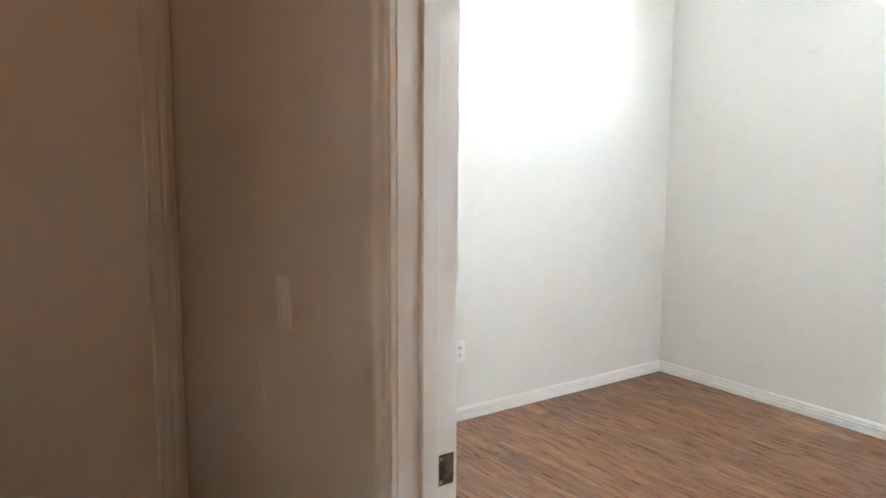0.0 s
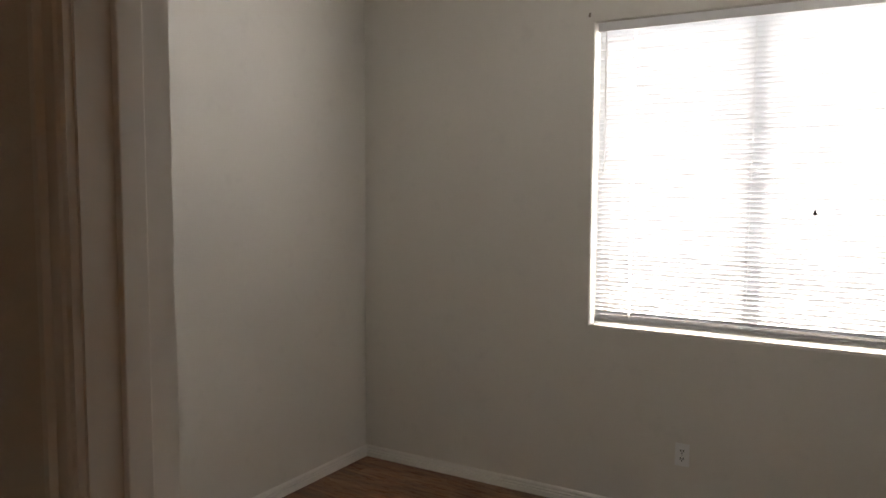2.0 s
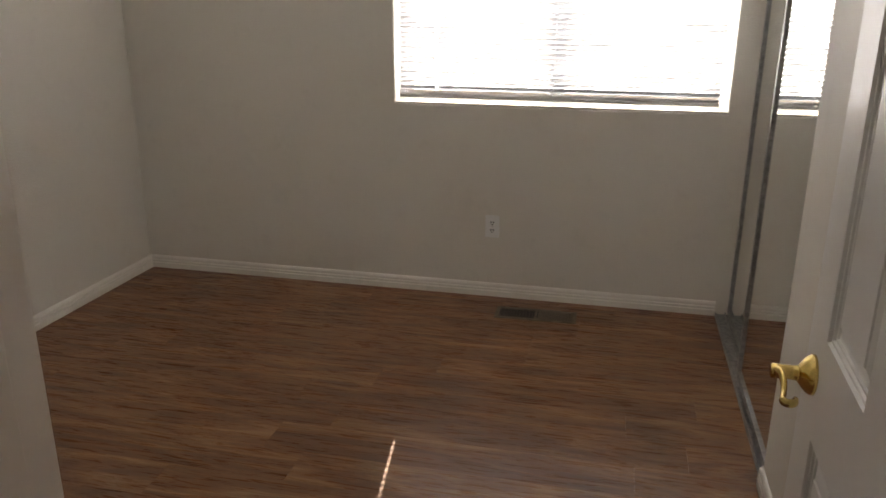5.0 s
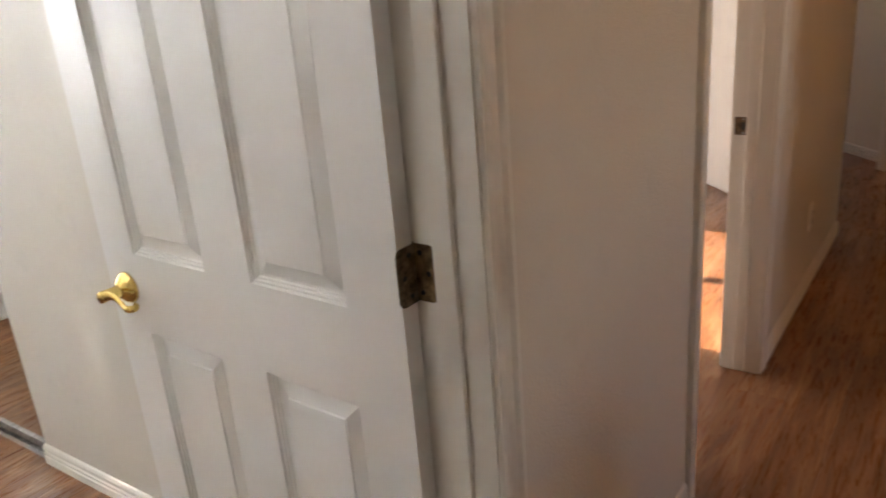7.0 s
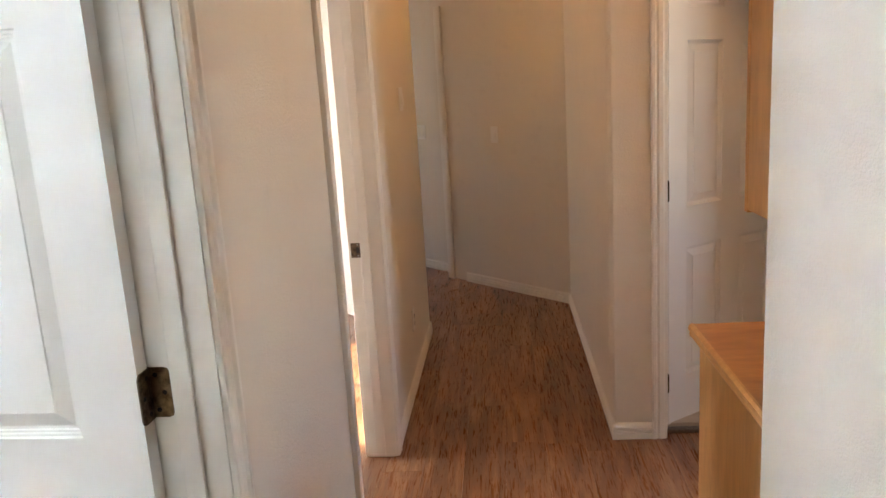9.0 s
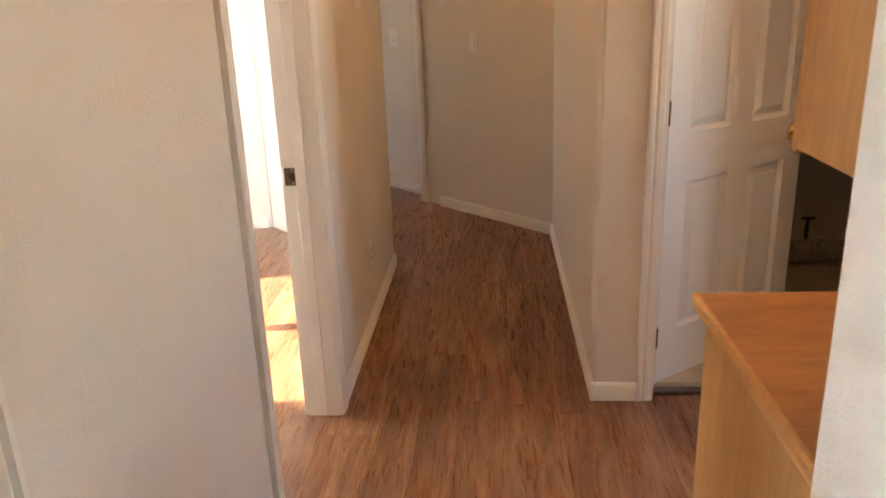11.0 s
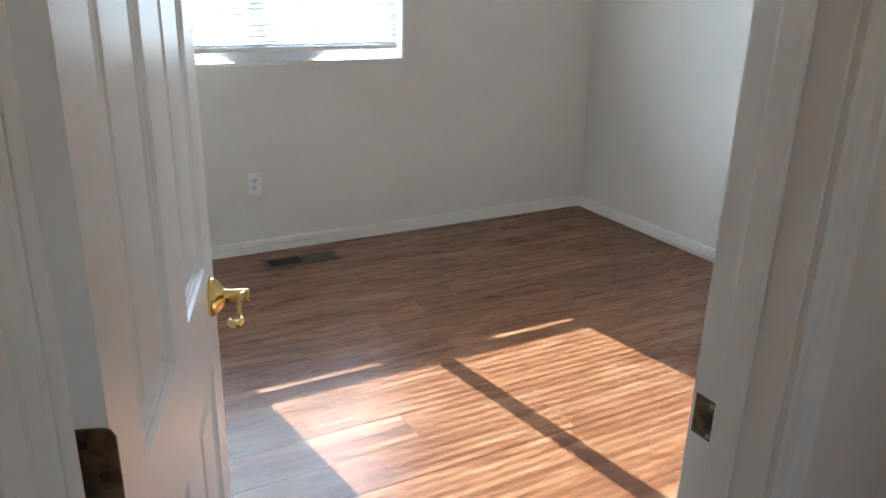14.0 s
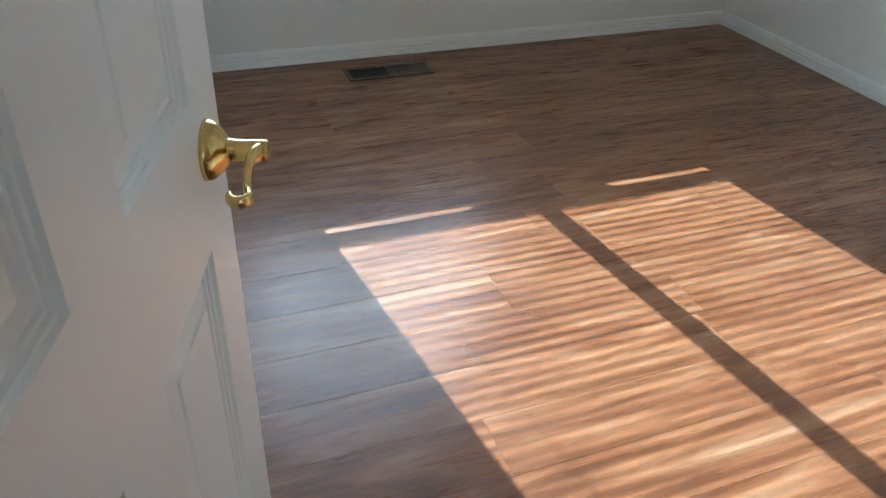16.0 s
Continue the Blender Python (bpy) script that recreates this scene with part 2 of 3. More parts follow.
def slab_wall(name, axis, u0, u1, v0, v1, z0, z1, openings=(), material=None, bevel=0.008):
    """A wall along x or y from u0 to u1, v0 to v1 thick, with openings (u0, u1, z0, z1) cut through it."""
    us = sorted({u0, u1, *[o[0] for o in openings], *[o[1] for o in openings]})
    zs = sorted({z0, z1, *[max(o[2], z0) for o in openings], *[o[3] for o in openings]})
    solid = lambda i, j: 0 <= i < len(us) - 1 and 0 <= j < len(zs) - 1 and not any(
        o[0] < (us[i] + us[i + 1]) / 2 < o[1] and o[2] < (zs[j] + zs[j + 1]) / 2 < o[3] for o in openings)
    bm, made = bmesh.new(), {}

    def vert(u, v, z):
        key = (u, v, z)
        if key not in made:
            made[key] = bm.verts.new((u, v, z) if axis == "x" else (v, u, z))
        return made[key]

    for i in range(len(us) - 1):
        for j in range(len(zs) - 1):
            if not solid(i, j):
                continue
            a, b, c, d = us[i], us[i + 1], zs[j], zs[j + 1]
            for v in (v0, v1):
                bm.faces.new([vert(a, v, c), vert(b, v, c), vert(b, v, d), vert(a, v, d)])
            for di, dj, p, q in ((-1, 0, (a, c), (a, d)), (1, 0, (b, c), (b, d)), (0, -1, (a, c), (b, c)), (0, 1, (a, d), (b, d))):
                if not solid(i + di, j + dj):
                    bm.faces.new([vert(p[0], v0, p[1]), vert(q[0], v0, q[1]), vert(q[0], v1, q[1]), vert(p[0], v1, p[1])])
    ob = part(name, bm, material or WALL)
    if bevel:
        mod = ob.modifiers.new("rounded", "BEVEL")
        mod.width, mod.segments, mod.limit_method = bevel, 3, "ANGLE"
    return tagged(ob, kind="structure")


def prism_wall(name, corners, z0=0.0, z1=CEIL, bevel=0.008):
    """A wall of any plan: its corners in order, between two heights."""
    bm = bmesh.new()
    lo, hi = [bm.verts.new((*c, z0)) for c in corners], [bm.verts.new((*c, z1)) for c in corners]
    for k in range(len(corners)):
        q = (k + 1) % len(corners)
        bm.faces.new((lo[k], lo[q], hi[q], hi[k]))
    bm.faces.new(lo[::-1]), bm.faces.new(hi)
    ob = part(name, bm, WALL)
    mod = ob.modifiers.new("rounded", "BEVEL")
    mod.width, mod.segments, mod.limit_method = bevel, 3, "ANGLE"
    return tagged(ob, kind="structure")


BASE = [(0, 0), (0.013, 0), (0.013, 0.027), (0.0065, 0.030), (0.0125, 0.034), (0.0125, 0.042), (0.006, 0.046), (0.0115, 0.050), (0.010, 0.060), (0.005, 0.068), (0, 0.070)]


def baseboard(a, b, out):
    ob = part("baseboard", extrude_profile(BASE, (*a, 0), (*b, 0), (*out, 0)), TRIM)
    return tagged(ob, "white grooved wooden baseboard along the wall", "baseboard", kind="structure")


CASING = [(0, 0), (0.011, 0), (0.012, 0.008), (0.015, 0.012), (0.0155, 0.028), (0.011, 0.034), (0.011, 0.037), (0.018, 0.043), (0.018, 0.053), (0.015, 0.057), (0, 0.057)]


# ---- setting ----
J1, J2, J3, J0 = (0.295, 1.10), (2.086, 2.818), (-1.898, -1.12), (-0.865, -0.085)
HEAD = 2.035
T = 0.115                                        # thickness of the inner walls
XE = -0.95                                       # the hall's end
HR = -0.908                                      # the hall's other wall
G = 0.019
slab_wall("wall_hall", "x", -1.95, 4.44, 0.0, T, 0, CEIL,
          [(J1[0] - G, J1[1] + G, 0, HEAD + G), (J2[0] - G, J2[1] + G, 0, HEAD + G)])
slab_wall("wall_window", "x", -1.95, 9.8, YW, YW + 0.14, 0, CEIL, [W1, W2, W3], bevel=0.012)
slab_wall("wall_west", "y", T, YW, -1.95, -1.769, 0, CEIL)
slab_wall("wall_closet_front", "y", T, YW, 1.262, 1.365, 0, CEIL, [(1.85, YW, 0, 2.05)])
slab_wall("wall_between", "y", T, YW, 1.93, 2.015, 0, CEIL)
slab_wall("wall_east", "y", 0.90, YW, 5.195, 5.31, 0, CEIL)
prism_wall("wall_diagonal_north", [(4.44, 0.0), (5.31, 0.87), (5.195, 0.90), (4.40, T)])
slab_wall("wall_hall_end", "y", HR, 0.0, XE - T, XE, 0, CEIL, [(J0[0] - G, J0[1] + G, 0, HEAD + G)])
slab_wall("wall_hall_south", "x", XE - T, 1.185, HR - T, HR, 0, CEIL)
slab_wall("wall_partition", "y", -3.3, HR - T, 1.095, 1.21, 0, CEIL)
slab_wall("wall_laundry", "y", -3.3, HR, 2.935, 3.05, 0, CEIL, [(J3[0] - G, J3[1] + G, 0, HEAD + G)])
slab_wall("wall_hall_south_far", "x", 3.05, 5.0, HR - T, HR, 0, CEIL)
prism_wall("wall_diagonal_south", [(4.955, HR), (5.72, -0.143), (5.82, -0.043), (5.90, -0.123), (5.08, HR - 0.03), (5.05, HR - T)])
prism_wall("wall_bedroom_entry", [(5.93, -0.10), (6.335, 0.285), (6.415, 0.205), (5.96, -0.22)])
slab_wall("wall_utility_south", "x", 1.095, 4.8, -3.42, -3.3, 0, CEIL, [(2.1, 2.85, 1.05, 2.15)])
slab_wall("wall_laundry_back", "y", -3.3, HR - T, 4.65, 4.76, 0, CEIL)
slab_wall("wall_bedroom_south", "x", 5.6, 9.8, -2.2, -2.09, 0, CEIL)
slab_wall("wall_bedroom_east", "y", -2.09, YW, 9.62, 9.8, 0, CEIL)
prism_wall("wall_bedroom_west", [(5.05, HR - 0.1), (5.7, -2.2), (5.8, -2.15), (5.2, HR - 0.05)])
tagged(part("ceiling", box(-2.2, 9.9, -3.5, 3.5, CEIL, CEIL + 0.12), CEILM), "white textured ceiling", "ceiling", kind="structure")

for a, b, out in (
        ((-1.769, T), (-1.769, YW), (1, 0)), ((-1.757, YW), (1.262, YW), (0, -1)), ((-1.757, T), (J1[0] - 0.075, T), (0, 1)),
        ((1.262, 0.20), (1.262, 1.85), (-1, 0)), ((5.195, 0.93), (5.195, YW), (-1, 0)), ((2.015, YW), (5.183, YW), (0, -1)),
        ((2.015, 1.0), (2.015, YW - 0.012), (1, 0)), ((J2[1] + 0.075, T), (4.38, T), (0, 1)),
        ((XE + 0.012, 0), (J1[0] - 0.062, 0), (0, -1)), ((J1[1] + 0.062, 0), (J2[0] - 0.062, 0), (0, -1)), ((J2[1] + 0.062, 0), (4.44, 0), (0, -1)),
        ((4.44, 0), (5.31, 0.87), (0.7071, -0.7071)), ((XE, HR), (1.197, HR), (0, 1)), ((2.923, HR), (4.955, HR), (0, 1)),
        ((2.935, HR + 0.012), (2.935, J3[1] + 0.062), (-1, 0)), ((2.935, J3[0] - 0.062), (2.935, -3.3), (-1, 0)),
        ((4.955, HR), (5.68, -0.183), (-0.7071, 0.7071)), ((5.93, -0.10), (6.335, 0.285), (-0.689, 0.7248)),
        ((9.62, -2.09), (9.62, YW), (-1, 0)), ((5.31, YW), (9.61, YW), (0, -1)), ((1.185, HR + 0.012), (1.185, HR - 0.035), (1, 0))):
    baseboard(a, b, out)

# an unseen eave over the windows, its depth set to end the sun patches
tagged(part("roof_eave", box(-2.4, 10.1, YW + 0.141, 4.16, CEIL, CEIL + 0.12), VINYL), "unseen white eave sized to cut off the high sun", "eave", kind="structure")


# ---- doors ----


def leaf_mesh(w, h, t, s, panels):
    """A door leaf with openings for its moulded panels; its outer face lies at y = s * t."""
    xs = sorted({0, w, *[p[0] for p in panels], *[p[1] for p in panels]})
    zs = sorted({0.0, h, *[p[2] for p in panels], *[p[3] for p in panels]})
    bm, made = bmesh.new(), {}

    def vert(x, y, z):
        if (x, y, z) not in made:
            made[(x, y, z)] = bm.verts.new((x, y, z))
        return made[(x, y, z)]

    for i in range(len(xs) - 1):
        for j in range(len(zs) - 1):
            cx, cz = (xs[i] + xs[i + 1]) / 2, (zs[j] + zs[j + 1]) / 2
            if not any(p[0] < cx < p[1] and p[2] < cz < p[3] for p in panels):
                for y in (0, s * t):
                    bm.faces.new([vert(xs[i], y, zs[j]), vert(xs[i + 1], y, zs[j]), vert(xs[i + 1], y, zs[j + 1]), vert(xs[i], y, zs[j + 1])])
    for i in range(len(xs) - 1):
        for z in (0.0, h):
            bm.faces.new([vert(xs[i], 0, z), vert(xs[i + 1], 0, z), vert(xs[i + 1], s * t, z), vert(xs[i], s * t, z)])
    for j in range(len(zs) - 1):
        for x in (0, w):
            bm.faces.new([vert(x, 0, zs[j]), vert(x, 0, zs[j + 1]), vert(x, s * t, zs[j + 1]), vert(x, s * t, zs[j])])
    return bm


def panel_mesh(x0, x1, z0, z1, t, s):
    """A moulded panel: an ogee down, a flat field and a raised middle, on both faces."""
    bm = bmesh.new()
    for face, sign in ((0.0, s), (s * t, -s)):
        rings = []
        for inset, depth in ((0, 0), (0.0015, 0.0042), (0.0055, 0.0046), (0.007, 0.0074), (0.0105, 0.0078), (0.012, 0.0102), (0.017, 0.0104), (0.0425, 0.0042), (0.044, 0.0022)):
            y = face + sign * depth * 1.35
            rings.append([bm.verts.new(c) for c in ((x0 + inset, y, z0 + inset), (x1 - inset, y, z0 + inset), (x1 - inset, y, z1 - inset), (x0 + inset, y, z1 - inset))])
        for r0, r1 in zip(rings, rings[1:]):
            for k in range(4):
                bm.faces.new((r0[k], r0[(k + 1) % 4], r1[(k + 1) % 4], r1[k]))
        bm.faces.new(rings[-1])
    return bm


def lever_handle(parent, x, z, y, s, metal, arm=-1):
    """A lever handle on the face y, pointing out along s, its arm along arm * x, ending in a curl."""
    rose = bmesh.new()
    tube([(x, y, z), (x, y + s * 0.005, z), (x, y + s * 0.007, z), (x, y + s * 0.010, z), (x, y + s * 0.016, z), (x, y + s * 0.021, z), (x, y + s * 0.024, z)],
         [0.033, 0.033, 0.0315, 0.030, 0.024, 0.017, 0.0135], rose, 32)
    handle = part("rose", rose, metal, parent, "round brass rose with a stepped rim", True)
    neck = part("neck", tube([(x, y + s * d, z) for d in (0.020, 0.026, 0.034, 0.058, 0.0635, 0.065)], [0.0145, 0.0125, 0.0118, 0.0122, 0.0118, 0.0095], None, 24), metal, handle, "", True)
    path, rad = [], []
    for k in range(15):
        u = k / 14
        path.append((x + arm * (0.002 + 0.078 * u), y + s * (0.0575 - 0.007 * math.sin(u * 3.1)), z + 0.004 * math.sin(u * 5.5) - 0.004 * u))
        rad.append(0.0072 - 0.0026 * math.sin(min(1, u * 1.3) * math.pi * 0.55))
    ex, ey, ez = path[-1]
    for k in range(1, 10):
        a = k / 9 * math.pi * 1.1
        path.append((ex + arm * 0.0095 * math.sin(a), ey - s * 0.0095 * (1 - math.cos(a)), ez))
        rad.append(0.0046)
    blade = tube(path, rad, None, 14)
    for v in blade.verts:                         # the blade is taller than it is thick
        v.co.z = z + (v.co.z - z) * 1.55
    part("lever", blade, metal, handle, "brass lever with a curled end", True)
    # a dark peg drawn for the shaded hole of the set screw
    part("set_screw_hole", tube([(x - arm * 0.0105, y + s * 0.040, z), (x - arm * 0.0124, y + s * 0.040, z)], 0.0022, None, 8), DARK, neck)
    return handle


def hinge(parent, pin, out_a, out_b, z, metal, back=(0, 0)):
    """A butt hinge: knuckles round the pin and two leaves with rounded corners and screws."""
    hg = bmesh.new()
    px, py = pin
    for k in range(5):
        tube([(px, py, z - 0.0445 + 0.0179 * k), (px, py, z - 0.0445 + 0.0179 * k + 0.0172)], 0.0055, hg, 12)
    body = part("hinge", hg, metal, parent, "worn bronze butt hinge", True)
    for (dx, dy), metal, off in ((out_a, WORN, (0, 0)), (out_b, metal, back)):
        px, py = pin[0] + off[0], pin[1] + off[1]
        nx, ny = -dy, dx
        lf = bmesh.new()
        ring = []
        for u, v in ((0.0, -0.0445), (0.030, -0.0445), (0.036, -0.0425), (0.040, -0.0355), (0.040, 0.0355), (0.036, 0.0425), (0.030, 0.0445), (0.0, 0.0445)):
            ring.append((px + dx * u, py + dy * u, z + v))
        lo = [lf.verts.new((a - nx * 0.0014, b - ny * 0.0014, c)) for a, b, c in ring]
        hi = [lf.verts.new((a + nx * 0.0014, b + ny * 0.0014, c)) for a, b, c in ring]
        for k in range(8):
            lf.faces.new((lo[k], lo[(k + 1) % 8], hi[(k + 1) % 8], hi[k]))
        lf.faces.new(lo[::-1]), lf.faces.new(hi)
        part("hinge_leaf", lf, metal, body)
        for u, v in ((0.014, 0.031), (0.027, 0.0), (0.014, -0.031)):
            c = Vector((px + dx * u, py + dy * u, z + v))
            nn = Vector((nx, ny, 0)) * 0.0022
            part("screw", tube([c - nn, c + nn], 0.0042, None, 10), DARK, body)
    return body


def strike_plate(parent, x, y, z, facing):
    """A worn strike plate let into a jamb, with its latch hole, lip and two screws; facing: +1 or -1 along x."""
    f = facing
    pl = part("strike_plate", box(x - 0.0008, x + 0.0012 * f, y - 0.018, y + 0.0265, z - 0.029, z + 0.029, None, 0.0), BRONZE, parent, "worn dark bronze strike plate")
    part("latch_hole", box(x, x + 0.0020 * f, y - 0.007, y + 0.006, z - 0.012, z + 0.012), DARK, pl)
    for dz in (-0.022, 0.022):
        part("screw", tube([(x, y - 0.001, z + dz), (x + 0.0024 * f, y - 0.001, z + dz)], 0.0038, None, 10), STEEL, pl)


def door(name, m, w_open, depth, hinge_low, swing, label, panels=True, handle=True, sides=(1, 1), knob_z=0.875, strike=True, extra=0.0, hinges=(0.2, 1.016, 1.83), metal=BRASS, plates=BRONZE, lift=0.0, play=0.003, foot=0.014):
    """A door in its lined opening. Local frame: x across the opening from 0 to w_open, y through the wall from the leaf's side (0)
    to the far side (-depth), z up. hinge_low: hinged at x = 0, else at x = w_open. swing: degrees open, towards +y."""
    d = thing(name, m, label, "door", kind="structure")
    for x0, x1 in ((-G, 0.0), (w_open, w_open + G)):
        part("jamb", box(x0, x1, -depth - 0.001, 0.001, 0, HEAD), TRIM, d)
    part("head_jamb", box(-G, w_open + G, -depth - 0.001, 0.001, HEAD, HEAD + G), TRIM, d)
    for x0, x1 in ((0.0, 0.011), (w_open - 0.011, w_open)):
        part("stop", box(x0, x1, -0.073, -0.038, 0.012 if x0 else 0.0, HEAD, None, 0.002), TRIM, d)
    part("stop", box(0.011, w_open - 0.011, -0.073, -0.038, HEAD - 0.011, HEAD), TRIM, d)
    for y, out, want in ((0.0, 1, sides[0]), (-depth, -1, sides[1])):
        if want:
            for x, dx in ((-0.005, -1), (w_open + 0.005, 1)):
                part("casing", extrude_profile(CASING, (x, y, 0), (x, y, HEAD + 0.005), (0, out, 0), (dx, 0, 0)), TRIM, d)
            part("casing", extrude_profile(CASING, (-0.062, y, HEAD + 0.006), (w_open + 0.062, y, HEAD + 0.006), (0, out, 0)), TRIM, d)
    w, h, t = w_open - 2 * play + extra, HEAD - 0.008 - foot, 0.035
    hx, sgn = (play, 1) if hinge_low else (w_open - play, -1)
    # the leaf's own frame: x from the pin to the latch, the outer face at y = s * t
    turn = swing if hinge_low else 180 - swing
    s = -1 if hinge_low else 1
    leaf_m = pose(hx, 0.002, foot, 0, 0, turn)
    k = w / 0.80
    cols = ((0.112 * k, 0.338 * k), (0.464 * k, 0.688 * k))
    rows = ((0.200, 0.757), (0.926, 1.585), (1.71, 1.90))
    pan = [(*c, *r) for c in cols for r in rows] if panels else []
    leaf = part("leaf", leaf_mesh(w, h, t, s, pan), DOOR, d, "white moulded six-panel leaf" if panels else "plain flush painted leaf", at=leaf_m)
    for p in pan:
        part("panel", panel_mesh(*p, t, s), DOOR, leaf)
    if handle:
        lever_handle(leaf, w - 0.066, knob_z - 0.014 + lift, s * t, s, metal)
        lever_handle(leaf, w - 0.062, knob_z - 0.014 + lift, 0.0, -s, metal)
        part("latch_plate", box(w - 0.001, w + 0.0015, s * t * 0.5 - 0.012, s * t * 0.5 + 0.012, knob_z - 0.042, knob_z + 0.014), metal, leaf)
    a = math.radians(turn)
    ld = (math.cos(a), math.sin(a))
    ln = (-s * math.sin(a), s * math.cos(a))
    for z in hinges:
        hinge(d, (hx - sgn * 0.0035, 0.005), (0, -1), (ln[0], ln[1]), z, plates, (sgn * 0.0035 - ld[0] * 0.0022, -0.003 - ld[1] * 0.0022))
    if strike:
        strike_plate(d, w_open if hinge_low else 0.0, -0.026, knob_z, -1 if hinge_low else 1)
    return d


door("door_1", pose(J1[0], T, 0), J1[1] - J1[0], T, False, 91.8, "white six-panel bedroom door standing open, brass lever", lift=-0.012, extra=-0.009, hinges=(0.2, 1.004, 1.83))
door("door_2", pose(J2[0], T, 0), J2[1] - J2[0], T, True, 71.5, "white six-panel bedroom door standing ajar, brass lever", foot=0.026)
door("door_3", pose(3.05, J3[1], 0, 0, 0, -90), J3[1] - J3[0], T, True, 37, "white six-panel laundry door standing ajar, brass knob", sides=(1, 1))
door("door_4", pose(XE, J0[1], 0, 0, 0, -90), J0[1] - J0[0], T, True, 0, "closed plain painted door at the hall end", panels=False, handle=False, strike=False, hinges=(0.27, 1.03, 1.79), sides=(1, 0), plates=TRIM, play=0.006)
# the opening of the room past the angled wall
jb = thing("door_5", pose(5.72, -0.143, 0, 0, 0, 45), "white painted doorway jamb in an angled wall", "door", kind="structure")
part("jamb", box(0.135, 0.155, -0.105, 0.012, 0, 2.06), TRIM, jb)
part("casing", extrude_profile(CASING, (0.14, 0.0, 0), (0.14, 0.0, 2.06), (0, 1, 0), (-1, 0, 0)), TRIM, jb)
part("stop", box(0.155, 0.166, -0.07, -0.035, 0, 2.06), TRIM, jb)
part("strike_plate", box(0.155, 0.157, -0.02, 0.006, 0.85, 0.905), WORN, jb)

# ---- windows and blinds ----


def window(name, w, label, f=0.045):
    """A white vinyl slider set in its drywall opening: frame, two sashes, meeting rail and panes."""
    x0, x1, z0, z1 = w
    d = thing(name, pose(x0, YW, z0), label, "window", kind="structure")
    W, H = x1 - x0, z1 - z0
    y0, y1 = 0.075, 0.135
    bm = bmesh.new()
    box(0, W, y0, y1, 0, 0.018, bm), box(0, W, y0, y1, H - f, H, bm), box(0, f, y0, y1, 0.018, H - f, bm), box(W - f, W, y0, y1, 0.018, H - f, bm)
    part("window_frame", bm, VINYL, d)
    c = W / 2
    part("meeting_rail", box(c - 0.035, c + 0.035, y0 + 0.004, y1 - 0.004, 0.018, H - f, None, 0.004), VINYL, d)
    for a, b, y in ((f, c - 0.035, 0.112), (c + 0.035, W - f, 0.098)):
        g = part("pane", box(a, b, y, y + 0.004, 0.018, H - f), GLASS, d)
        g.visible_shadow = False
    part("window_sill", box(0.001, W - 0.001, 0.002, y0, -0.002, 0.006, None, 0.002), TRIM, d)
    return d


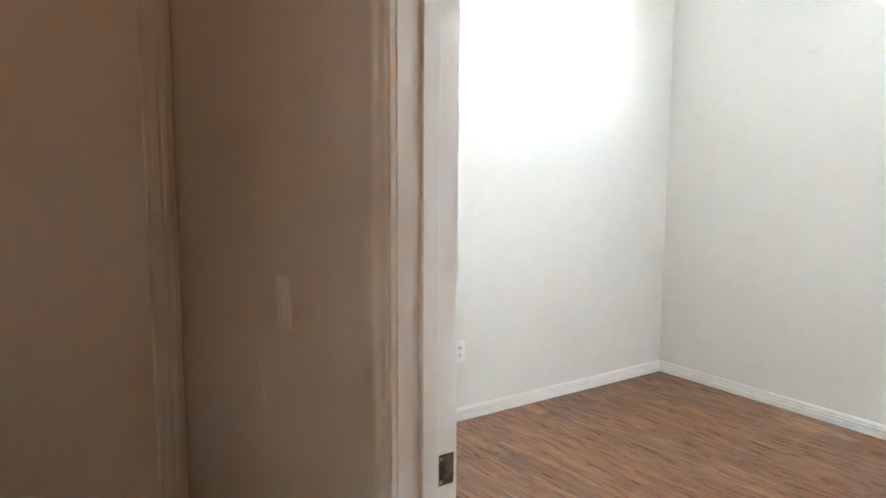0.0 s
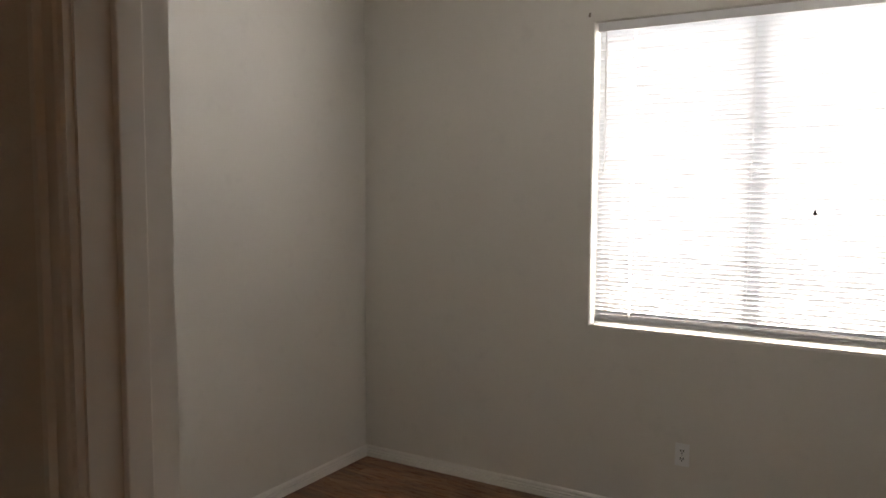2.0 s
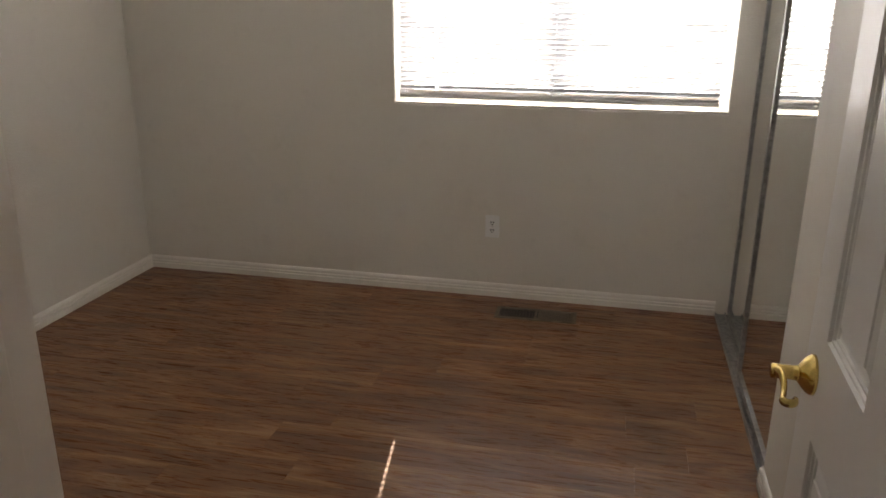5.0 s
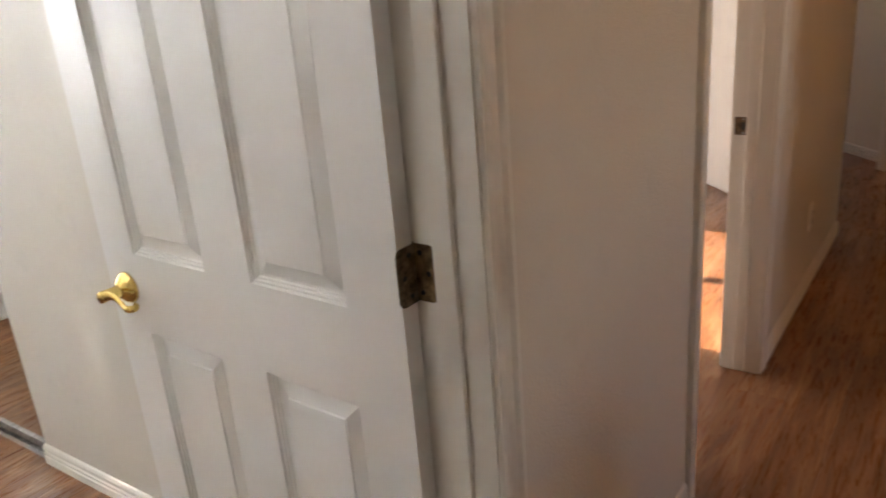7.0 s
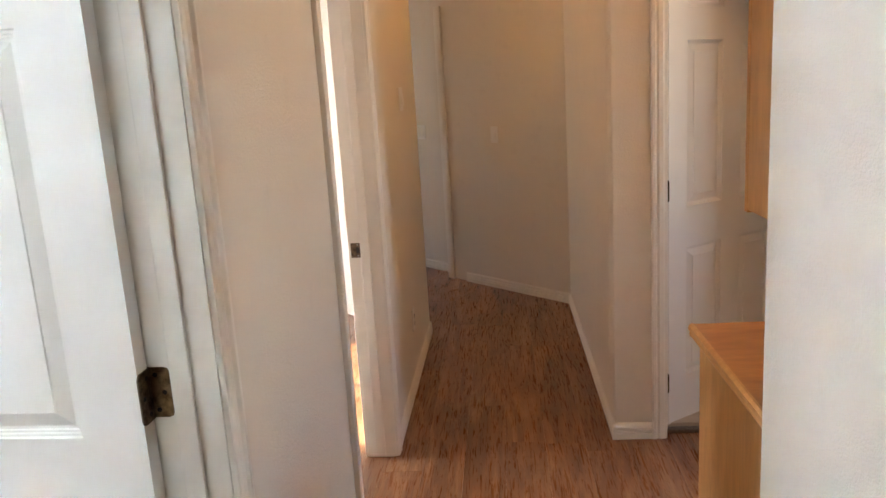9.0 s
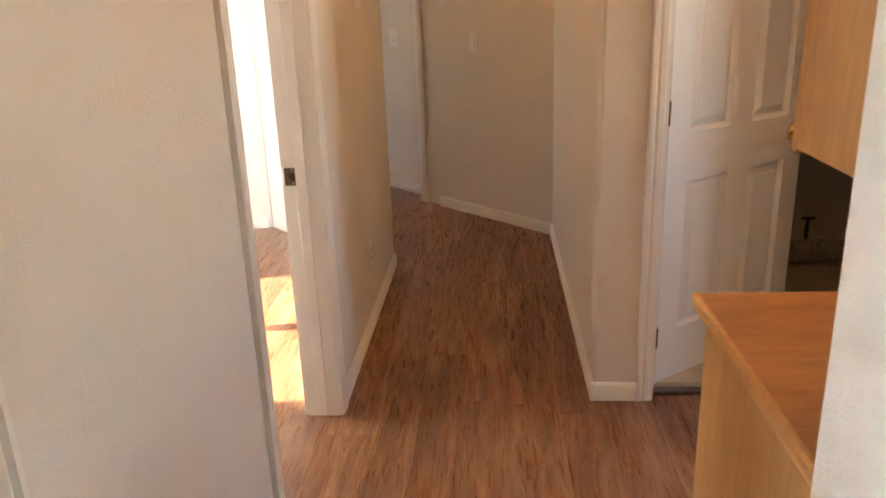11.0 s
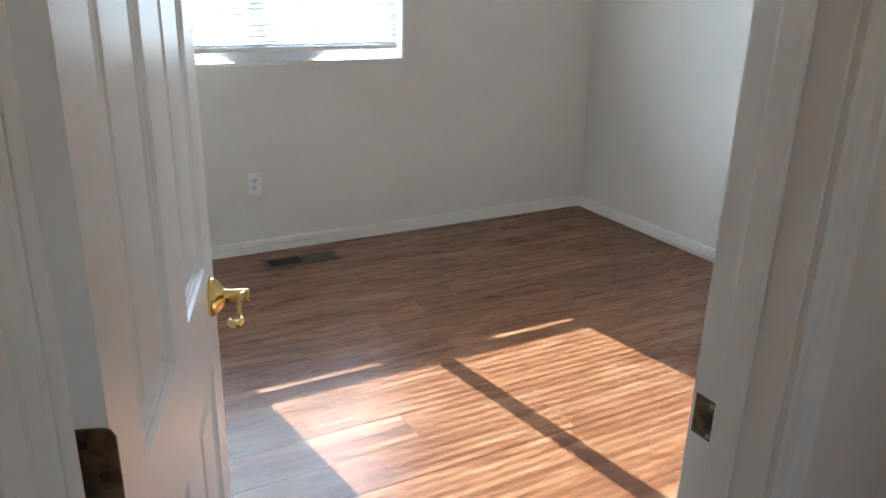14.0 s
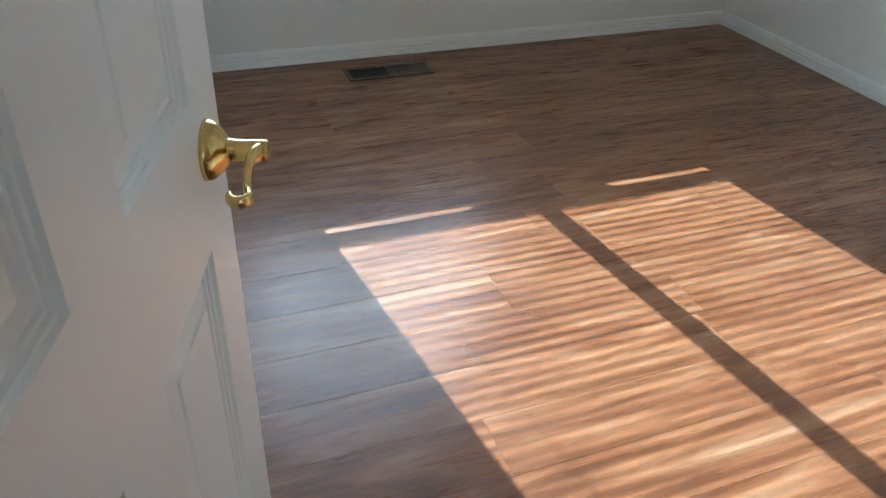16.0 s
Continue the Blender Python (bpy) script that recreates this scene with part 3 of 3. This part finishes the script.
def blind(x0, x1, z0, z1, tilt, label, pitch=0.0365, gap=0.052, width=0.046, holes=(0.0045, 0.0045, 0.0045)):
    """A horizontal blind: head rail, bowed slats, bottom rail, ladder cords and a wand. tilt: degrees, the room's edge down."""
    d = thing("window_blind", pose(x0, YW + 0.032, z0), label, "window blind", "blinds")
    W, H = x1 - x0, z1 - z0
    part("head_rail", box(0.004, W - 0.004, -0.026, 0.026, H - 0.048, H - 0.002, None, 0.003), VINYL, d)
    part("bottom_rail", box(0.010, W - 0.012, -0.020, 0.020, gap, gap + 0.022, None, 0.005), VINYL, d, "white bottom rail")
    bm = bmesh.new()
    cords = (0.125, 0.5, 0.87)
    xs = sorted([0.010, W - 0.012, *[u * W + e for u, r in zip(cords, holes) for e in (-r, r)]])
    cut = [[[bm.verts.new((x, (u - 0.5) * width, 0.08 * width * (1 - (2 * u - 1) ** 2) + dz)) for u in (0, 0.3, 0.5, 0.7, 1)] for dz in (0.0, -0.0012)] for x in xs]
    for i in range(len(xs) - 1):
        (a, c), (e, f) = cut[i], cut[i + 1]
        for q in ((0, 3) if i % 2 else range(4)):     # the cord holes stay open
            bm.faces.new((a[q], a[q + 1], e[q + 1], e[q])), bm.faces.new((c[q], f[q], f[q + 1], c[q + 1]))
        bm.faces.new((a[0], e[0], f[0], c[0])), bm.faces.new((a[4], c[4], f[4], e[4]))
    for a, c in (cut[0], cut[-1]):
        for q in range(4):
            bm.faces.new((a[q], c[q], c[q + 1], a[q + 1]))
    me = mesh_of("slat", bm, SLAT)
    n = int((H - 0.055 - gap - 0.052) / pitch) + 1
    rng = random.Random(int(x0 * 100) + 5)
    for k in range(-4, n):
        ob = new("slat", me)
        ob.parent = d
        z, lift = (gap + 0.052 + pitch * k, tilt) if k >= 0 else (gap + 0.043 + 0.005 * k, tilt * 0.05)
        ob.matrix_basis = pose(0, 0, z, lift + rng.uniform(-1.5, 1.5), rng.uniform(-0.06, 0.06), 0)
    for u in cords:
        for dy in (-0.024, 0.024):
            part("ladder_cord", tube([(u * W, dy, gap + 0.02), (u * W, dy, H - 0.04)], 0.0009, None, 5), VINYL, d)
    if gap > 0.04:                                # an added strip closes the gap's middle, to break up the sun bar
        bm = bmesh.new()
        us = [0.34 + 0.02 * q for q in range(20)]
        low = [gap - (gap - 0.003) * min(1.0, (u - 0.33) / 0.08, max(0.0, (0.725 - u) / 0.05)) for u in us]
        for y in (-0.003, 0.003):
            for q in range(19):
                bm.faces.new([bm.verts.new((us[q + e] * W, y, z)) for e, z in ((0, low[q]), (1, low[q + 1]), (1, gap + 0.004), (0, gap + 0.004))])
        part("gap_blocker", bm, SLAT, d, "added strip that blocks the middle of the sill gap")
    part("wand", tube([(0.05, -0.036, H - 0.05), (0.052, -0.034, H - 0.75)], 0.003, None, 6), VINYL, d)
    return d


# ---- the two windows ----
window("window_1", W1, "white vinyl sliding window in a drywall opening", 0.03)
window("window_2", W2, "white vinyl sliding window in a drywall opening")
window("window_3", W3, "white vinyl sliding window in a drywall opening")
blind(W1[0] + 0.012, W1[1] - 0.025, W1[2], W1[3], -50, "white slatted blind lowered and nearly closed in the window", gap=0.024, pitch=0.0228, width=0.027, holes=(0.0045, 0.0012, 0.0008))
tassel = thing("cord_tassel", pose(0.716, YW - 0.004, 1.575), "small dark cord tassel hanging before the blind", "cord tassel", "tassels")
part("bead", tube([(0, 0, 0.012), (0, 0, 0.004), (0, 0, -0.008), (0, 0, -0.012)], [0.003, 0.006, 0.009, 0.004], None, 10), BLACK, tassel, smooth=True)
part("cord", tube([(0, 0, 0.011), (0.002, 0.012, 0.88)], 0.0009, None, 5), VINYL, tassel)
tassel = thing("cord_tassel", pose(1.052, YW - 0.004, 2.235), "dark cord tassel hanging before the blind", "cord tassel", "tassels")
part("bead", tube([(0, 0, 0.024), (0, 0, 0.012), (0, 0, -0.012), (0, 0, -0.022)], [0.003, 0.007, 0.010, 0.004], None, 10), BLACK, tassel, smooth=True)
part("cord", tube([(0, 0, 0.022), (0.002, 0.012, 0.23)], 0.0009, None, 5), VINYL, tassel)
nail = thing("curtain_hook", pose(-0.353, YW, 2.552), "tiny bent metal hook beside the window", "hook", "hooks")
part("shank", tube([(0, 0.004, 0), (0, -0.012, 0), (0, -0.015, -0.004), (0, -0.014, -0.012)], 0.0018, None, 6), BRONZE, nail)
part("plate", box(-0.004, 0.004, -0.002, 0.0, -0.012, 0.010), BRONZE, nail)
copy_thing(nail, pose(1.245, YW, 2.552))
blind(W2[0] + 0.01, W2[1] - 0.008, W2[2], W2[3], 28, "white slatted blind lowered with its slats tilted open", pitch=0.0255, width=0.026)

# ---- mirrored wardrobe doors ----


def mirror_door(y0, y1, x, label):
    d = thing("mirror_door", pose(x, y0, 0.022), label, "mirror door", "sliding mirror doors")
    W, H, f = y1 - y0, 2.0, 0.022
    bm = bmesh.new()
    for a, b, c, e in ((0, f, 0, H), (W - f, W, 0, H), (f, W - f, 0, f + 0.006), (f, W - f, H - f, H)):
        box(-0.012, 0.012, a, b, c, e, bm)
    part("frame", bm, STEEL, d, "dull grey metal frame")
    part("mirror", box(-0.004, 0.004, f, W - f, f + 0.006, H - f), MIRROR, d)
    return d


mirror_door(1.858, 2.575, 1.288, "sliding mirrored wardrobe door in a grey metal frame")
mirror_door(2.50, YW - 0.016, 1.331, "sliding mirrored wardrobe door in a grey metal frame")
track = thing("wardrobe_track", pose(1.311, 1.853, 0), "grey metal floor track of the mirrored doors", "track", kind="structure")
part("rail", box(-0.048, 0.045, 0.0, YW - 1.855, 0.0, 0.007), STEEL, track)
for x in (-0.046, -0.002, 0.040):
    part("lip", box(x, x + 0.004, 0.0, YW - 1.855, 0.007, 0.018), STEEL, track)
part("top_rail", box(-0.048, 0.045, 0.0, YW - 1.855, 2.026, 2.05), STEEL, track)

# ---- plates, registers, marks ----


def wall_plate(kind, m, label, category, toggle=1):
    """A wall plate in local x (across) and z (up), facing -y."""
    d = thing(kind, m, label, category, kind + "s")
    w = 0.035 + 0.023 * (toggle - 1)
    part("plate", box(-w, w, -0.006, 0.0, -0.057, 0.057, None, 0.0022), PLATE, d)
    if kind == "wall_outlet":
        for dz in (-0.0195, 0.0195):
            f = part("receptacle", box(-0.0165, 0.0165, -0.009, -0.004, dz - 0.0145, dz + 0.0145, None, 0.0014), PLATE, d)
            for dx, h in ((-0.0064, 0.0052), (0.0064, 0.0046)):
                part("slot", box(dx - 0.0026, dx + 0.0026, -0.0098, -0.0086, dz + 0.003 - h, dz + 0.003 + h), DARK, f)
            part("slot", tube([(0, -0.0096, dz - 0.0085), (0, -0.0086, dz - 0.0085)], 0.0034, None, 8), DARK, f)
        part("screw", tube([(0, -0.0075, 0), (0, -0.005, 0)], 0.003, None, 10), STEEL, d)
    elif kind == "cable_outlet":
        part("connector", tube([(0, -0.017, 0), (0, -0.012, 0), (0, -0.004, 0)], [0.004, 0.0062, 0.0075], None, 10), STEEL, d, "small steel coaxial connector")
        for dz in (-0.042, 0.042):
            part("screw", tube([(0, -0.0078, dz), (0, -0.005, dz)], 0.0032, None, 8), STEEL, d)
    else:
        for k in range(toggle):
            cx = (k - (toggle - 1) / 2) * 0.046
            r = part("rocker_frame", box(cx - 0.0175, cx + 0.0175, -0.008, -0.004, -0.0345, 0.0345, None, 0.001), PLATE, d)
            bm = box(cx - 0.0155, cx + 0.0155, -0.012, -0.007, -0.032, 0.032, None, 0.001)
            for v in bm.verts:
                v.co.y += 0.006 * (v.co.z / 0.032 * 0.5)
            part("rocker", bm, PLATE, r)
    return d


wall_plate("wall_outlet", pose(0.171, YW, 0.369), "white duplex wall outlet under the window", "outlet")
wall_plate("wall_outlet", pose(-1.769, 1.646, 0.377, 0, 0, 90), "white duplex wall outlet on the side wall", "outlet")
wall_plate("wall_outlet", pose(3.089, YW, 0.369, 0, 1.5, 0), "white duplex wall outlet under the window", "outlet")
wall_plate("cable_outlet", pose(2.75, YW, 0.347, 0, 12, 0), "white cable outlet plate hung slightly crooked", "cable outlet")
wall_plate("wall_outlet", pose(5.195, 2.06, 0.315, 0, 0, -90), "white duplex wall outlet on the side wall", "outlet")
wall_plate("wall_outlet", pose(3.64, 0.0, 0.333), "painted-over duplex wall outlet in the hall", "outlet")
wall_plate("light_switch", pose(-0.176, 0.0, 1.11), "rocker light switch on the dim hall wall", "light switch")
wall_plate("light_switch", pose(6.20, 0.157, 1.13, 0, 0, 223.5), "double rocker light switch near the bedroom doorway", "light switch", 2)
wall_plate("light_switch", pose(5.42, -0.443, 1.128, 0, 0, 225), "single rocker light switch on the angled wall", "light switch")
wall_plate("light_switch", pose(3.757, 0.0, 1.432), "small white thermostat plate on the hall wall", "thermostat", 2)

scr = thing("wall_scratch", pose(-0.327, -0.0012, 0.885), "curved gouge torn in the hall wall paint", "scratch")
part("groove", tube([(0.028 * math.sin((k / 10 - 0.2) * 2.2), 0, 0.062 - 0.0118 * k) for k in range(11)], [0.0006 + 0.0032 * math.sin(math.pi * k / 10) for k in range(11)], None, 8), PLATE, scr, smooth=True)


def floor_register(m, label):
    """A brown steel floor register: rim, divider and louvres, half of them shut, the open ones blackened as shade."""
    d = thing("floor_register", m, label, "floor register", "floor registers")
    L, B = 0.385, 0.135
    bm = bmesh.new()
    for a, b, c, e in ((0, L, 0, 0.018), (0, L, B - 0.018, B), (0, 0.018, 0.018, B - 0.018), (L - 0.018, L, 0.018, B - 0.018), (L / 2 - 0.005, L / 2 + 0.005, 0.018, B - 0.018)):
        box(a, b, c, e, 0.0005, 0.006, bm)
    part("rim", bm, REGISTER, d)
    # a near-black sheet stands in for the shade inside the duct
    part("duct", box(0.016, L - 0.016, 0.016, B - 0.016, 0.0004, 0.0012), DARK, d)
    for half in (0, 1):
        for k in range(11):
            x = 0.026 + half * (L / 2 - 0.008) + k * 0.0151
            lo = box(-0.0010, 0.0010, 0.018, B - 0.018, -0.0014, 0.0006) if not half else box(-0.0068, 0.0068, 0.018, B - 0.018, -0.001, 0.001)
            # open louvres take black for the shade they stand in, not brown steel
            part("louvre", lo, REGISTER if half else BLACK, d, at=pose(x, 0, 0.0032, 0, 18 if half else 0, 0))
    return d


floor_register(pose(0.235, 2.975, 0.0, 0, 0, 1.5), "brown steel floor register near the baseboard")
floor_register(pose(3.065, 2.99, 0.0, 0, 0, -0.5), "brown steel floor register near the baseboard")

# ---- oak cabinets beside the hall ----


def base_cabinet():
    d = thing("base_cabinet", pose(1.212, HR - 0.056, -0.016), "honey oak base cabinet with a plain end panel", "cabinet")
    part("end_panel", box(0, 0.60, -0.019, 0, 0.016, 0.82, None, 0.0015), OAK_SIDE, d)
    part("body", box(0.0, 0.595, -0.62, -0.0195, 0.09, 0.82), OAK_SIDE, d)
    part("toe_kick", box(0.0, 0.53, -0.62, -0.02, 0.016, 0.09), OAK_SIDE, d)
    for y in (-0.31, -0.61):
        dr = part("cabinet_door", box(0.5955, 0.614, y, y + 0.285, 0.12, 0.80, None, 0.003), OAK_SIDE, d)
        part("handle", tube([(0.614, y + 0.25, 0.62), (0.64, y + 0.25, 0.63), (0.64, y + 0.25, 0.70), (0.614, y + 0.25, 0.71)], 0.004, None, 8), BRASS, dr)
    top = thing("worktop", pose(1.212, HR - 0.052, 0.804), "varnished oak worktop with a moulded edge", "worktop")
    bm = box(0, 0.66, -0.64, 0.0, 0.012, 0.032, None, 0.004)
    part("board", bm, OAK_TOP, top)
    part("edge_moulding", extrude_profile([(0, 0), (0.008, 0.0), (0.011, 0.006), (0.008, 0.012), (0.013, 0.017), (0.012, 0.027), (0.006, 0.0325), (0, 0.0325)], (0, -0.004, 0), (0.668, -0.004, 0), (0, 1, 0)), OAK_SIDE, top)
    part("edge_moulding", extrude_profile([(0, 0), (0.008, 0.0), (0.011, 0.006), (0.008, 0.012), (0.013, 0.017), (0.012, 0.027), (0.006, 0.0325), (0, 0.0325)], (0.656, -0.64, 0), (0.656, 0.006, 0), (1, 0, 0)), OAK_SIDE, top)


def wall_cabinet():
    d = thing("wall_cabinet", pose(1.212, HR - 0.07, 1.195), "honey oak wall cabinet above the worktop", "cabinet")
    part("body", box(0, 0.295, -0.7, 0, 0, 0.86, None, 0.002), OAK_SIDE, d)
    part("face_frame", box(0.2955, 0.314, -0.7, 0.0, -0.006, 0.866, None, 0.002), OAK_SIDE, d)
    for y in (-0.345, -0.69):
        part("cabinet_door", box(0.315, 0.333, y, y + 0.33, 0.02, 0.84, None, 0.003), OAK_SIDE, d)


base_cabinet()
wall_cabinet()

# ---- laundry ----
ld = thing("dryer_duct", pose(4.29, -1.96, 0.0), "crumpled silver flexible dryer duct lying on tiles", "duct")
path, rad = [], []
for k in range(121):
    u = k / 120
    path.append((0.05 * math.sin(u * 4), -1.0 * u, 0.082 + 0.004 * math.sin(u * 9)))
    rad.append(0.060 + (0.0022 if k % 2 else -0.0008))
part("hose", tube(path, rad, None, 18), FOIL, ld, smooth=True)
vp = thing("water_valve", pose(4.46, -2.22, 0.018), "black water stub pipe with a tee handle", "valve")
part("pipe", tube([(0, 0, 0), (0, 0, 0.205)], 0.011, None, 10), BLACK, vp, smooth=True)
part("tee_handle", tube([(0, -0.035, 0.205), (0, 0.035, 0.205)], 0.009, None, 10), BLACK, vp, smooth=True)

# ---- unseen fixtures added round the hall's fill lamps ----
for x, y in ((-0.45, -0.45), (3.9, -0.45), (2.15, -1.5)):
    lamp = thing("ceiling_lamp", pose(x, y, CEIL), "added unseen ceiling fixture round a warm fill light", "ceiling lamp", "hall lamps")
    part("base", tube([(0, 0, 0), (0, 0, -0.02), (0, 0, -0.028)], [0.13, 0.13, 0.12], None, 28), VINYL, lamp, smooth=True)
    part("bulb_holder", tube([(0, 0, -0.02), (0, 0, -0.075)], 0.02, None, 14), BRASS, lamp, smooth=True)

# ---- ground outside ----
g = bmesh.new()
box(-300, 300, -300, 300, -0.75, -0.55, g)
tagged(part("ground", g, GROUND), "dry sandy ground outside", "ground", kind="structure")

# ---- floors ----
floor = thing("floor", pose(0, 0, 0), "red-brown acacia-look laminate plank floor", "floor", kind="structure")
part("underlay", box(-2.0, 9.85, -3.45, 3.38, -0.06, -0.009), UNDER, floor)
PL, PW = 1.22, 0.165


def plank_mesh(w=PW, n=PL):
    bm, c = bmesh.new(), 0.0004
    r0 = [bm.verts.new(v) for v in ((0.0002, 0.0002, -0.0088), (n - 0.0002, 0.0002, -0.0088), (n - 0.0002, w - 0.0002, -0.0088), (0.0002, w - 0.0002, -0.0088))]
    r1 = [bm.verts.new((v.co.x, v.co.y, -c)) for v in r0]
    r2 = [bm.verts.new((v.co.x + (c if v.co.x < n / 2 else -c), v.co.y + (c if v.co.y < w / 2 else -c), 0)) for v in r0]
    for a, b in ((r0, r1), (r1, r2)):
        for k in range(4):
            bm.faces.new((a[k], a[(k + 1) % 4], b[(k + 1) % 4], b[k]))
    bm.faces.new(r2)
    return mesh_of("plank", bm, WOOD)


plank = plank_mesh()
rng = random.Random(11)
rest_v, rest_f, count = [], [], 0
for j in range(41):
    y = -3.42 + j * PW
    x = -2.0 - rng.uniform(0, PL)
    while x < 9.8:
        near = x < 5.2 and x > -2.9 and y > -1.3
        if near:
            ob = new("plank", plank)
            ob.parent = floor
            ob.matrix_basis = pose(x, y, 0)
            count += 1
        else:
            b = len(rest_v)
            rest_v += [(x + 0.001, y + 0.001, 0), (x + PL - 0.001, y + 0.001, 0), (x + PL - 0.001, y + PW - 0.001, 0), (x + 0.001, y + PW - 0.001, 0)]
            rest_v += [(p[0], p[1], -0.008) for p in rest_v[b:b + 4]]
            rest_f += [(b, b + 1, b + 2, b + 3)] + [(b + k, b + 4 + k, b + 4 + (k + 1) % 4, b + (k + 1) % 4) for k in range(4)]
        x += PL
me = bpy.data.meshes.new("far_planks")
me.from_pydata(rest_v, [], rest_f)
me.materials.append(WOOD)
fp = new("far_planks", me)
fp.parent = floor
tagged(fp, kind="stuff")

tiles = thing("tile_floor", pose(3.05, -3.3, 0), "beige ceramic tile floor of the laundry", "floor", kind="structure")
part("grout", box(-0.045, 1.60, 0.0, 2.262, 0.0008, 0.014), Mat("grout", (0.35, 0.29, 0.22), 0.9).m, tiles)
tm = mesh_of("tile", box(0.002, 0.303, 0.002, 0.303, 0.012, 0.018, None, 0.0015), TILE)
for i in range(5):
    for j in range(7):
        ob = new("tile", tm)
        ob.parent = tiles
        ob.matrix_basis = pose(-0.02 + i * 0.305, 0.06 + j * 0.305, 0)
part("threshold", box(-0.085, -0.046, 3.3 + J3[0], 3.3 + J3[1], 0.0006, 0.016, None, 0.004), REGISTER, tiles, "dull metal edge strip")
